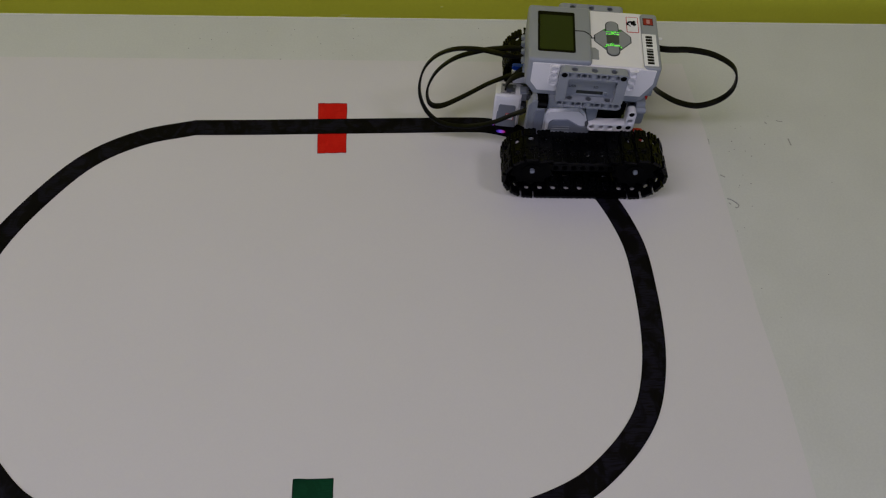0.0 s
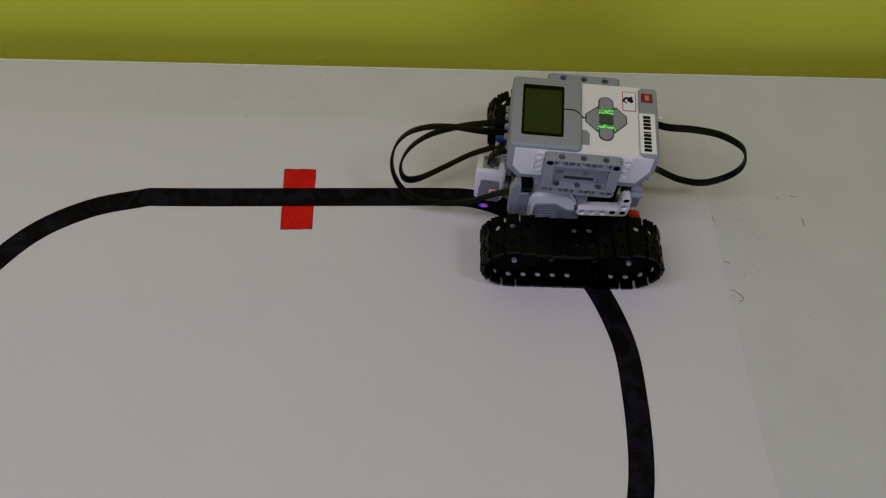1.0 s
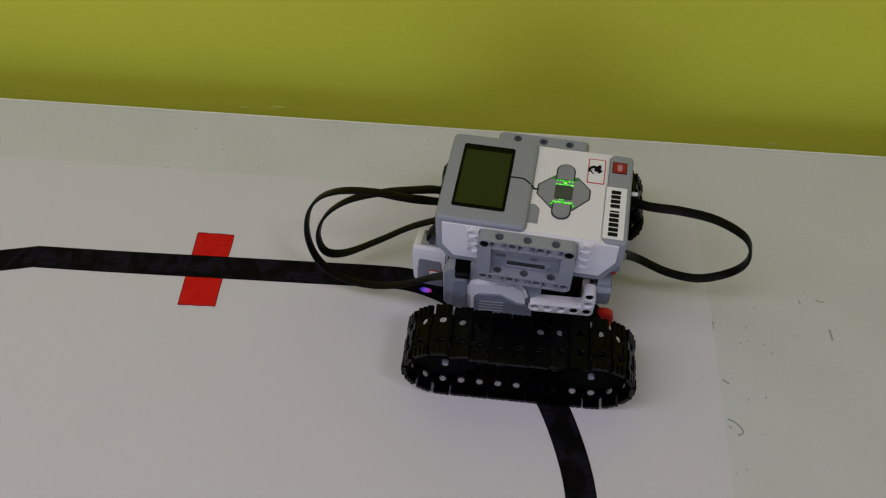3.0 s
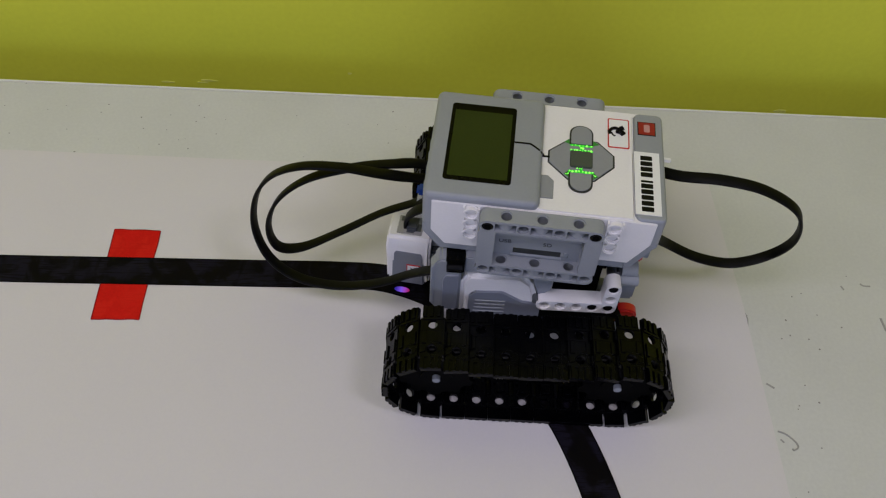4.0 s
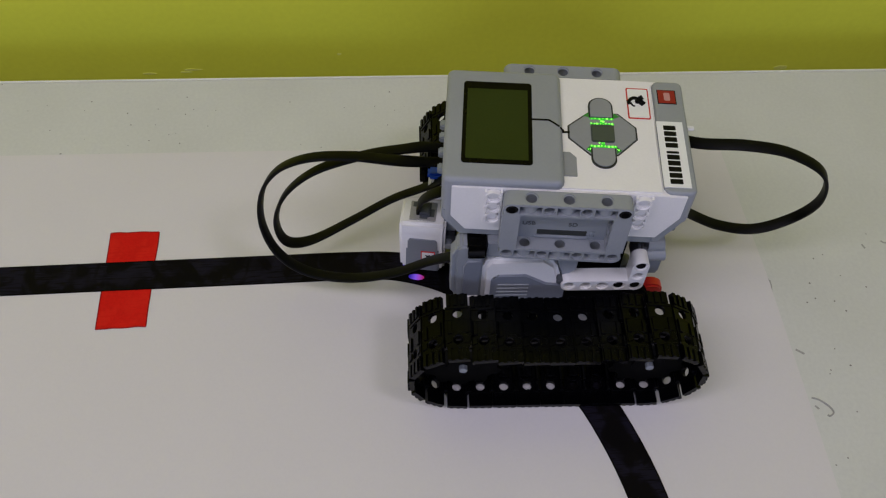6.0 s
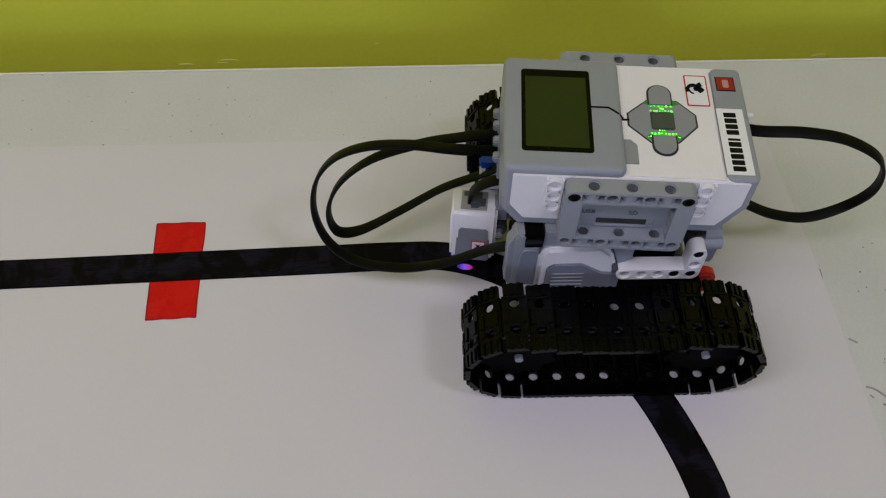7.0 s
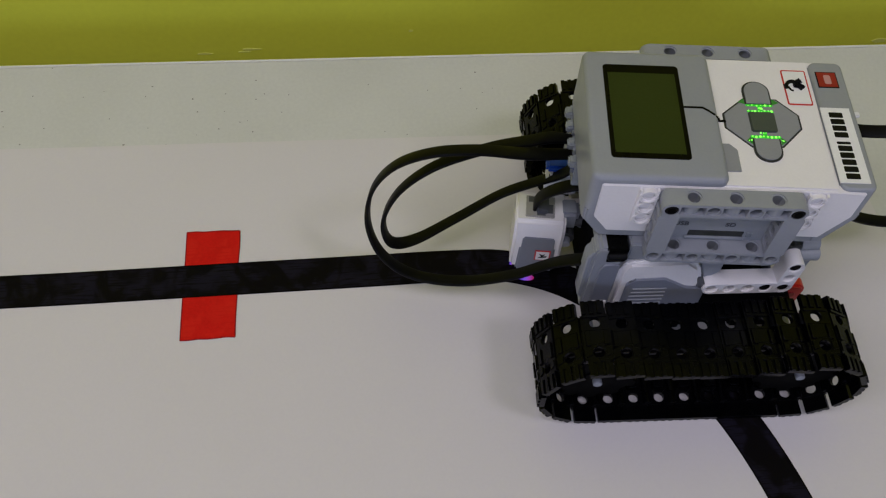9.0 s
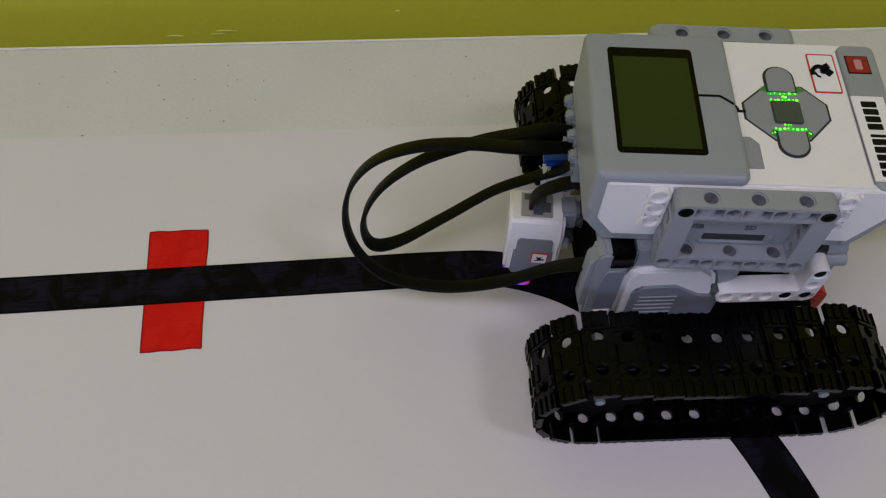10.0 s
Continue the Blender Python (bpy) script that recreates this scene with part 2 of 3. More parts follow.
def add_tube(bm, p, q, r, n=14):
    p, q = Vector(p), Vector(q)
    m = Matrix.Translation((p + q) / 2) @ (q - p).to_track_quat("Z", "Y").to_matrix().to_4x4()
    bmesh.ops.create_cone(bm, cap_ends=True, segments=n, radius1=r, radius2=r, depth=(q - p).length, matrix=m)
    return bm


def tube(p, q, r, n=18, bevel=0.3):
    return soften(add_tube(bmesh.new(), p, q, r, n), bevel, 1)


def spline(pts, n):
    """Catmull-Rom through the points."""
    pts = [Vector(p) for p in pts]
    pts = [2 * pts[0] - pts[1]] + pts + [2 * pts[-1] - pts[-2]]
    out = []
    for i in range(1, len(pts) - 2):
        a, b, c, d = pts[i - 1:i + 3]
        for k in range(n):
            t = k / n
            out.append(0.5 * (2 * b + (c - a) * t + (2 * a - 5 * b + 4 * c - d) * t * t + (3 * b - a - 3 * c + d) * t ** 3))
    return out + [pts[-2]]


def ribbon(pts, wide, thick, across, n=8, turn=0.0):
    """A flat rounded cable swept along a smooth line; its broad side lies along 'across'."""
    line = spline(pts, n)
    sect = round_rect(-wide / 2, -thick / 2, wide / 2, thick / 2, thick * 0.45, 3)
    bm, last = bmesh.new(), None
    for i, p in enumerate(line):
        d = (line[min(i + 1, len(line) - 1)] - line[max(i - 1, 0)]).normalized()
        u = Vector(across)
        u = (u - d * u.dot(d)).normalized()
        v = d.cross(u)
        tw = radians(turn) * math.sin(math.pi * i / (len(line) - 1))
        u, v = u * math.cos(tw) + v * math.sin(tw), v * math.cos(tw) - u * math.sin(tw)
        ring = [bm.verts.new(p + u * a + v * b) for a, b in sect]
        if last:
            for k in range(len(sect)):
                bm.faces.new((last[k], last[(k + 1) % len(sect)], ring[(k + 1) % len(sect)], ring[k]))
        else:
            bm.faces.new(ring[::-1])
        last = ring
    bm.faces.new(last)
    return bm


def band(centre, wide, z0, z1, n=6, aside=0.0):
    """A flat drawn stroke of some thickness along a closed line, or along one side of it."""
    line = spline(centre, n)
    left, right = [], []
    for i, p in enumerate(line):
        a, b = line[i - 1 if i else len(line) - 2], line[i + 1 if i < len(line) - 1 else 1]
        d = (b - a).normalized()
        s = Vector((-d.y, d.x, 0))
        left.append(p + s * (aside + wide / 2))
        right.append(p + s * (aside - wide / 2))
    bm = bmesh.new()
    rows = [[bm.verts.new((q.x, q.y, z)) for q in side] for z in (z0, z1) for side in (left, right)]
    lo_l, lo_r, hi_l, hi_r = rows
    for i in range(len(line) - 1):
        for a, b in ((hi_l, hi_r), (lo_r, lo_l), (lo_l, hi_l), (hi_r, lo_r)):
            bm.faces.new((a[i], a[i + 1], b[i + 1], b[i]))
    return bm


def lettering(name, words, size, mat, parent, m, label="", bold=0.0):
    cu = bpy.data.curves.new(name, "FONT")
    cu.body, cu.size, cu.extrude, cu.align_x, cu.align_y = words, size * MM, 0.05 * MM, "CENTER", "CENTER"
    cu.offset = bold * MM
    tmp = new(name, cu)
    bpy.context.view_layer.update()
    me = bpy.data.meshes.new_from_object(tmp.evaluated_get(bpy.context.evaluated_depsgraph_get()))
    bpy.data.objects.remove(tmp)
    me.materials.clear()
    me.materials.append(mat)
    ob = new(name, me)
    ob.parent, ob.matrix_basis = parent, m
    if label:
        ob["label"] = label
    return ob


def setting(name, bm, mat, label, category, m=None, kind="structure"):
    ob = new(name, finish(bm, name, mat))
    if m is not None:
        ob.matrix_world = m
    return tagged(ob, label, category, kind=kind)


# ---------------------------------------------------------------- the room
X0, X1, Y0 = -2200, 2200, -3000
FZ, CZ = FLOOR_Z * 1000, CEIL_Z * 1000
setting("floor", box(X0 - 100, Y0 - 100, FZ - 100, X1 + 100, 100, FZ, 0), FLOOR, "grey vinyl floor under the table", "floor", ROOM)
setting("wall_north", box(X0, 0, FZ, X1, 100, CZ, 0), WALL_GREEN, "lime green painted wall behind the table", "wall", ROOM)
setting("wall_east", box(X1, Y0 - 100, FZ, X1 + 100, 100, CZ, 0), PLAIN_WALL, "plain off-white painted wall of the room", "wall", ROOM)
setting("wall_west", box(X0 - 100, Y0 - 100, FZ, X0, 100, CZ, 0), PLAIN_WALL, "plain off-white painted wall of the room", "wall", ROOM)
south = bmesh.new()
for q in ((X0, FZ, X1, 150), (X0, 1350, X1, CZ), (X0, 150, -1100, 1350), (500, 150, X1, 1350)):
    add_box(south, q[0], Y0 - 100, q[1], q[2], Y0, q[3])
setting("wall_south", south, PLAIN_WALL, "plain off-white wall with a window opening", "wall", ROOM)
setting("ceiling", box(X0 - 100, Y0 - 100, CZ, X1 + 100, 100, CZ + 100, 0), CEILING, "plain white painted ceiling", "ceiling", ROOM)

for lx, ly, half in ((-1.1, -0.9, 950), (0.8, -0.95, 260)):
    lamp = tagged(new("ceiling_lamp"), "flat white ceiling lamp with a glowing panel", "ceiling lamp", "ceiling lamps")
    lamp.matrix_world = ROOM @ pose(lx, ly, CEIL_Z)
    part("housing", box(-half - 25, -375, -45, half + 25, 375, 0, 4), CEILING, lamp, "white metal housing")
    part("diffuser", box(-half, -350, -48, half, 350, -40, 1), PANEL, lamp, "glowing diffuser panel")

# ---------------------------------------------------------------- the table
TABLE_Y = -49.0      # far edge of the table, from the green wall
table = tagged(new("table"), "white laminate table standing just before the green wall", "table")
table.matrix_world = ROOM @ pose(0, 0, FLOOR_Z)
part("tabletop", box(-1000, TABLE_Y - 800, -FZ - 25, 800, TABLE_Y, -FZ, 1.2, 2), TABLE_TOP, table, "white laminate tabletop")
# thin pale strip painting the bright highlight on the far edge
part("edge_highlight", box(-1000, TABLE_Y, -FZ - 25, 800, TABLE_Y + 1.3, -FZ + 0.05, 0.4, 2), EDGE, table, "highlight along the tabletop's far edge, as a pale strip")
for lx in (-950, 750):
    for ly in (TABLE_Y - 750, TABLE_Y - 50):
        part("leg", box(lx - 20, ly - 20, 0, lx + 20, ly + 20, -FZ - 25, 3), STEEL, table)

# ---------------------------------------------------------------- the paper mat with its drawn track
mat_corner = [(113, 95), (127, 0), (137, -90), (148, -190), (159, -260), (168, -346), (186, -490), (-650, -575), (-724, 24)]
tagged(new("paper_sheet", finish(prism(mat_corner, 0.0, 0.5), "paper_sheet", PAPER)), "large white sheet of paper lying on the table", "paper")
CIRCUIT = [(-350, -36.6), (-295, -31), (-220, -22.6), (-150, -14.8), (-105, -9.8), (-76, -8.8), (-46, -17), (-20, -34), (5, -58), (28.6, -86), (49.4, -133), (57.0, -180), (59.9, -224),
           (58.0, -257), (51.4, -287), (38.4, -312.2), (18.6, -336.6), (-1, -353.8), (-29.7, -369.5), (-60, -380), (-100, -383.5), (-188, -391.5), (-300, -404), (-346, -405), (-388, -396.8),
           (-424.4, -369.6), (-462, -330), (-486, -285), (-492, -235), (-485, -182), (-465, -132), (-435.6, -84.4), (-396, -53.8), (-350, -36.6)]
line_path = [(x, y, 0) for x, y in CIRCUIT]
line = tagged(new("track_line", finish(band(line_path, 18.2, 0.45, 0.85), "track_line", LINE_INK)), "black marker line drawn as an oval circuit on paper", "line")
for aside in (-9.0, 9.0):
    part("pen_edge", band(line_path, 0.7, 0.45, 0.9, 6, aside), LINE_EDGE, line, "sharper black pen edge")


def marker_patch(name, corners, ink, edge, label):
    """A rectangle filled in with a broad pen, with a darker outline drawn by hand."""
    wob = random.Random(len(name))
    ob = tagged(new(name, finish(prism(corners, 0.45, 0.65), name, ink)), label, "marker")
    for k in range(4):
        a, b = Vector(corners[k]), Vector(corners[(k + 1) % 4])
        pts = [a.lerp(b, q / 6) for q in range(7)]
        pts = [(p.x + wob.uniform(-0.22, 0.22), p.y + wob.uniform(-0.22, 0.22), 0.62) for p in pts]
        part("pen_edge", ribbon(pts, 0.16, 0.6, (0, 0, 1), 3), edge, ob, "darker pen outline")
    return ob


marker_patch("red_marker", [(-233.9, -57.2), (-208.2, -54), (-215.2, 7.4), (-242, 4.9)], RED_INK, RED_EDGE, "red rectangle drawn across the black line")
marker_patch("green_marker", [(-199, -423), (-171, -420), (-177.8, -359.4), (-206.1, -362)], GREEN_INK, GREEN_EDGE, "dark green rectangle drawn across the black line")

# ---------------------------------------------------------------- the robot
robot = tagged(new("tracked_robot"), "white and grey toy-brick robot on two black tracks", "robot")
YAW = 4.1
CH = pose(0, -0.007, 0, 0, 0, YAW)            # the chassis is turned a little under the control brick


def control_brick():
    body = prism(rect(-4, 69.5, 42, 104.6), -40.4, 26.2, "y", 0.4, 1)
    brick = part("control_brick", body, GREY, robot, "grey and white programmable control brick with a screen", pose(0.0005, 0.0005, 0.0085))
    part("screen_housing", pillow(-55, -41.2, -2.5, 26.6, 80, 108.7, 3.4, 2.5), GREY, brick, "rounded grey screen housing")
    part("lower_housing", prism([(-54.6, 81), (-54.6, 88), (-3, 88), (-3, 69.5), (-46.5, 69.5)], -40.9, 26.3, "y", 0.8, 2), GREY, brick)
    part("end_cap", pillow(40.6, -41.0, 54.5, 26.4, 86, 106.3, 3.0, 1.4), GREY, brick, "rounded grey end cap")
    part("lower_cap", prism([(40.8, 69.5), (40.8, 90), (54.2, 90), (54.2, 88), (45, 69.5)], -40.8, 26.2, "y", 0.8, 2), GREY, brick)
    # white covers: top, and the two long sides
    part("top_cover", prism(rect(-4.4, -41.4, 40.3, 26.7), 102.2, 105.7, "z", 0.9, 3), WHITE, brick, "white top cover")
    side = [(-50.6, 105.0), (-50.6, 84.2), (-44.0, 74.8), (42.6, 74.8), (50.4, 89.6), (50.4, 104.6), (40.6, 104.9), (39.6, 105.0)]
    part("side_cover", prism(side, -41.9, -38, "y", 0.35, 2), WHITE, brick, "white side cover")
    part("side_cover", prism(side, 24, 27.2, "y", 0.35, 2), WHITE, brick, "white side cover")
    part("screen_bezel", prism(round_rect(-47.2, -31.4, -16.1, 18.2, 1.6), 107.6, 108.95, "z", 0.2, 1), BEZEL, brick, "glossy black screen frame")
    part("screen", prism(rect(-45.4, -28.9, -18.0, 13.4), 108.2, 109.05), LCD, brick, "unlit dark green display")
    bm = bmesh.new()
    for a, b, top in (((-16.2, -4.2), (-8.6, -4.2), 108.9), ((-8.6, -4.2), (-6.4, -5.8), 108.9), ((-6.4, -5.8), (-4.4, -7.5), 108.85), ((-4.4, -7.5), (-3.2, -8.4), 108.3), ((-3.2, -8.4), (-2.3, -8.4), 107.3), ((-2.3, -8.4), (0.5, -8.4), 106.1)):
        d = (Vector(b) - Vector(a)).normalized() * 0.45
        w = Vector((-d.y, d.x))
        add_prism(bm, [(a[0] + w.x, a[1] + w.y), (a[0] - w.x, a[1] - w.y), (b[0] - w.x + d.x, b[1] - w.y + d.y), (b[0] + w.x + d.x, b[1] + w.y + d.y)], 103, top)
    part("groove", bm, BEZEL, brick)
    octagon = [(0, -4.2), (0, -11.8), (9.5, -21.6), (22, -21.2), (31.3, -11.2), (31.3, -3.8), (23.4, 4.6), (9.4, 4.4)]
    part("pad_frame", prism(octagon, 104.5, 105.85, "z", 0.2, 1), RIM, brick, "dark rim of the button pad")
    small = [(15.6 + (x - 15.6) * 0.95, -8.5 + (y + 8.5) * 0.95) for x, y in octagon]
    part("button_pad", prism(small, 104.8, 106.1, "z", 0.3, 1), BUTTON, brick, "grey button pad")
    for s, y0, y1 in ((1, 0.9, 13.3), (-1, -16.9, -28.4)):
        arc = circle(15.5, y1 - s * 5.3, 5.3, 12, 0, 180) if s > 0 else circle(15.5, y1 + 5.3, 5.3, 12, 180, 360)
        pts = arc + ([(10.2, y0), (20.8, y0)] if s > 0 else [(20.8, y0), (10.2, y0)])
        big = [(15.5 + (x - 15.5) * 1.06, y + (0.4 if (y - y0) * s > 3 else 0) * s) for x, y in pts]
        part("button_rim", prism(big, 104.6, 106.16, "z", 0.0), RIM, brick)
        part("button", prism(pts, 105, 106.6, "z", 0.45, 2), BUTTON, brick, "grey round-ended push button")
    part("centre_button", prism(round_rect(10.4, -13.8, 20.9, -3.2, 1.2), 105, 106.8, "z", 0.4, 2), CENTRE, brick, "dark square centre button")
    guides = [rect(10.2, -0.1, 21.0, 1.0), rect(14.8, -2.6, 16.5, 0.1), rect(10.3, -3.3, 21.0, -2.3), rect(14.6, -15.7, 16.3, -13.6), rect(9.6, -17.0, 21.6, -15.6),
              [(9.7, -16.0), (7.7, -18.3), (10.0, -20.2)], [(21.4, -16.0), (21.2, -20.2), (23.6, -18.3)], [(9.7, 4.2), (7.4, 2.0), (10.0, 1.0)], [(21.2, 4.2), (21.0, 0.8), (24.0, 2.2)]]
    for k, g in enumerate(guides):
        part("light_guide", prism(g, 105.2, 106.17), BAR_LIGHT if k < 5 else GUIDE, brick, "glowing green light bar" if k < 5 else "clear green light guide")
    led = random.Random(2)
    for y, x0, x1, n in ((0.4, 11.0, 20.0, 6), (-2.75, 10.9, 20.2, 8), (-16.2, 10.2, 21.0, 8), (-1.2, 15.2, 16.2, 3), (-14.4, 14.0, 16.0, 3), (-18.0, 8.8, 9.6, 2), (-17.9, 21.6, 22.4, 2)):
        for k in range(n):
            x, r = x0 + (x1 - x0) * k / (n - 1) + led.uniform(-0.2, 0.2), led.choice((0.16, 0.22, 0.3, 0.48))
            part("button_light", prism(circle(x, y + led.uniform(-0.3, 0.3), r, 8), 105.8, 106.3), GREEN_LED, brick, "glowing green light")
    part("back_button", prism([(-4.4, -34), (-4.4, -20), (0.6, -20), (3.4, -23), (3.4, -34)], 104.8, 106.05, "z", 0.25, 2), BUTTON, brick, "small grey back button")
    # stickers
    part("number_tag", prism(round_rect(28.0, 1.8, 38.3, 21.2, 0.8), 105.4, 105.9), RED, brick, "red-edged white number sticker")
    part("tag_paper", prism(round_rect(28.6, 2.5, 37.7, 20.5, 0.5), 105.5, 106.0), STICKER, brick)
    number = bmesh.new()
    for pts, wide in (([(28.2, 10.2), (28.0, 12.0), (29.7, 14.1), (31.9, 14.4), (32.8, 12.8), (32.2, 11.0)], 1.5), ([(32.0, 13.4), (33.8, 12.2), (35.8, 10.2)], 2.3), ([(26.9, 12.4), (28.8, 12.9)], 0.6),
                      ([(29.0, 11.6), (29.9, 9.6), (31.2, 9.0)], 0.7), ([(34.0, 15.8), (34.4, 13.6), (35.2, 11.6)], 1.3), ([(33.8, 15.0), (35.6, 16.2)], 1.2), ([(35.0, 14.2), (36.2, 14.8)], 0.9)):
        stripe = ribbon([(32.3 + (x - 32) * 0.86, 12.7 + (y - 12.6) * 0.92, 106.04) for x, y in pts], 0.1, wide, (0, 0, 1), 4)
        me = bpy.data.meshes.new("stripe")
        stripe.to_mesh(me)
        stripe.free()
        number.from_mesh(me)
        bpy.data.meshes.remove(me)
    part("tag_number", number, INK, brick, "thick black hand-drawn number")
    part("badge_edge", prism(rect(42.2, 11.5, 50.8, 20.3), 106, 106.5), INK, brick)
    part("maker_badge", prism(rect(42.6, 11.9, 50.4, 19.9), 106, 106.6), BADGE_RED, brick, "small red square badge")
    part("badge_mark", prism(round_rect(45.2, 13.4, 48.0, 18.4, 0.7), 106.3, 106.68), BADGE_WHITE, brick)
    part("name_sticker", prism(rect(40.2, -38.0, 51.9, 0.2), 106.1, 106.6), STICKER, brick, "white sticker with heavy black bars")
    for i in range(10):
        y = -36.2 + i * 3.46
        part("sticker_bar", prism(round_rect(43.0, y, 48.5, y + (2.75 if i != 5 else 1.3), 0.4, 3), 106.4, 106.68), INK, brick)
    # drilled bosses on both long sides
    for y in (-42.0, 27.4):
        for x in (-32.4, 32.2):
            bm = bmesh.new()
            for k in range(3):
                add_cell(bm, pose(x, y, (100.6 if y < 0 else 96.8) - 7.2 * k) @ pose(0, 0, 0, 0, 90, 0), "round", 3.75, 4.2, r=2.4, bore=2.95)
            for sx in (-1, 1):
                add_prism(bm, rect(min(sx * 2.9, sx * 3.8) + x, 82.6, max(sx * 2.9, sx * 3.8) + x, 104.2 if y < 0 else 99.5), y - 1.6, y + 1.6, "y")
            part("drilled_boss", bm, WHITE, brick, "white boss with three holes")
    # recessed panel with the two sockets
    part("socket_panel", prism(rect(-21, 70, 21, 96), -43.4, -41.6, "y", 0.3, 1), GREY, brick, "grey socket panel")
    part("card_slot", prism(rect(-11.4, 76.0, 11.0, 79.4), -43.7, -42.6, "y", 0.2, 1), RIM, brick, "dark memory card slot")
    part("slot_lip", prism(rect(-12.4, 73.9, 11.8, 75.7), -44.2, -43.0, "y", 0.3, 1), GREY, brick, "grey lip below the card slot")
    part("slot_stop", prism(rect(12.2, 75.8, 14.6, 79.2), -44.0, -43.0, "y", 0.4, 1), PORT, brick, "pale block beside the card slot")
    lettering("socket_word", "USB", 3.5, TEXT_GREY, brick, pose(-0.0155, -0.0436, 0.0838, 90, 0, 0), bold=0.04)
    lettering("socket_word", "SD", 3.5, TEXT_GREY, brick, pose(0.0042, -0.0436, 0.0838, 90, 0, 0), bold=0.04)
    # cable sockets at both ends
    for x, ys in ((-55.4, (20, 12, 2, -8)), (54.9, (18, 4, -12, -26))):
        for y in ys:
            part("cable_socket", box(min(x * 0.86, x + math.copysign(0.15, x)), y - 4.2, 65, max(x * 0.86, x + math.copysign(0.15, x)), y + 4.2, 77, 0.4), PORT, brick, "clear grey cable socket")
            out = math.copysign(1.0, x)
            part("socket_latch", box(min(x - out, x + out * 2.6), y - 2.3, 74.5, max(x - out, x + out * 2.6), y + 2.3, 78.4, 0.7), PORT, brick, "clear plug latch")
    part("plug_tab", box(55, 0.5, 100.5, 58.8, 3.0, 102, 0.4), STICKER, brick, "clear plastic plug tab")
    part("base_plate", box(-44, -36, 62, 44, 22, 70, 1.0), MID_GREY, brick, "grey battery cover")
    return brick


def drilled_frame(y, flip):
    """A five by seven module frame: front holes in every other module, upright holes between."""
    bm = bmesh.new()
    for z in (101, 69):
        for i in range(7):
            x = (i - 3) * 8.0
            if i % 2 == 0:
                add_cell(bm, pose(x, 0, z), "block", 3.95, 7.9, hx=3.2, r=2.3, bore=2.75)
            else:
                for zz in (z - 3.2, z + 3.2):
                    add_cell(bm, pose(x, 0, zz) @ pose(0, 0, 0, 90, 0, 0), "block", 3.95, 1.5, hx=4.8, sink=0.4)
                bmesh.ops.create_cone(bm, cap_ends=False, segments=16, radius1=3.5, radius2=3.5, depth=6.0, matrix=pose(x, 0, z))
                add_box(bm, x - 4.8, 2.6, z - 3, x + 4.8, 3.8, z + 3)
    for x in (-24, 24):
        for k in range(3):
            add_cell(bm, pose(x, 0, 77 + 8 * k) @ pose(0, 0, 0, 0, 0, 90) @ pose(0, 0, 0, 0, 90, 0), "block", 3.95, 7.9, hx=4.0, r=2.2, bore=2.8)
    # the four outer corners are rounded
    for v in bm.verts:
        dx, dz = abs(v.co.x) - 24, abs(v.co.z - 85) - 16
        if dx > 0.05 and dz > -0.01 and max(dx, dz) > 3.0:
            k = 3.92 / math.hypot(dx, dz)
            v.co.x, v.co.z = math.copysign(24 + dx * k, v.co.x), 85 + math.copysign(16 + dz * k, v.co.z - 85)
    fr = part("drilled_frame", bm, GREY, robot, "light grey drilled rectangular frame", pose(0, y / 1000, 0.009 - (0.0008 if flip else 0), 0, 0, 180 if flip else 0))
    for x in (-24, 24):
        pin = add_tube(bmesh.new(), (x, -4.0, 101), (x, 3.5, 101), 2.7)
        part("pin", soften(pin, 0.4, 1), BLACK, fr, "black connector pin")
        hole = add_tube(bmesh.new(), (x, -4.06, 101), (x, -3.6, 101), 1.6)
        part("pin_hollow", hole, WHEEL, fr)
    return fr


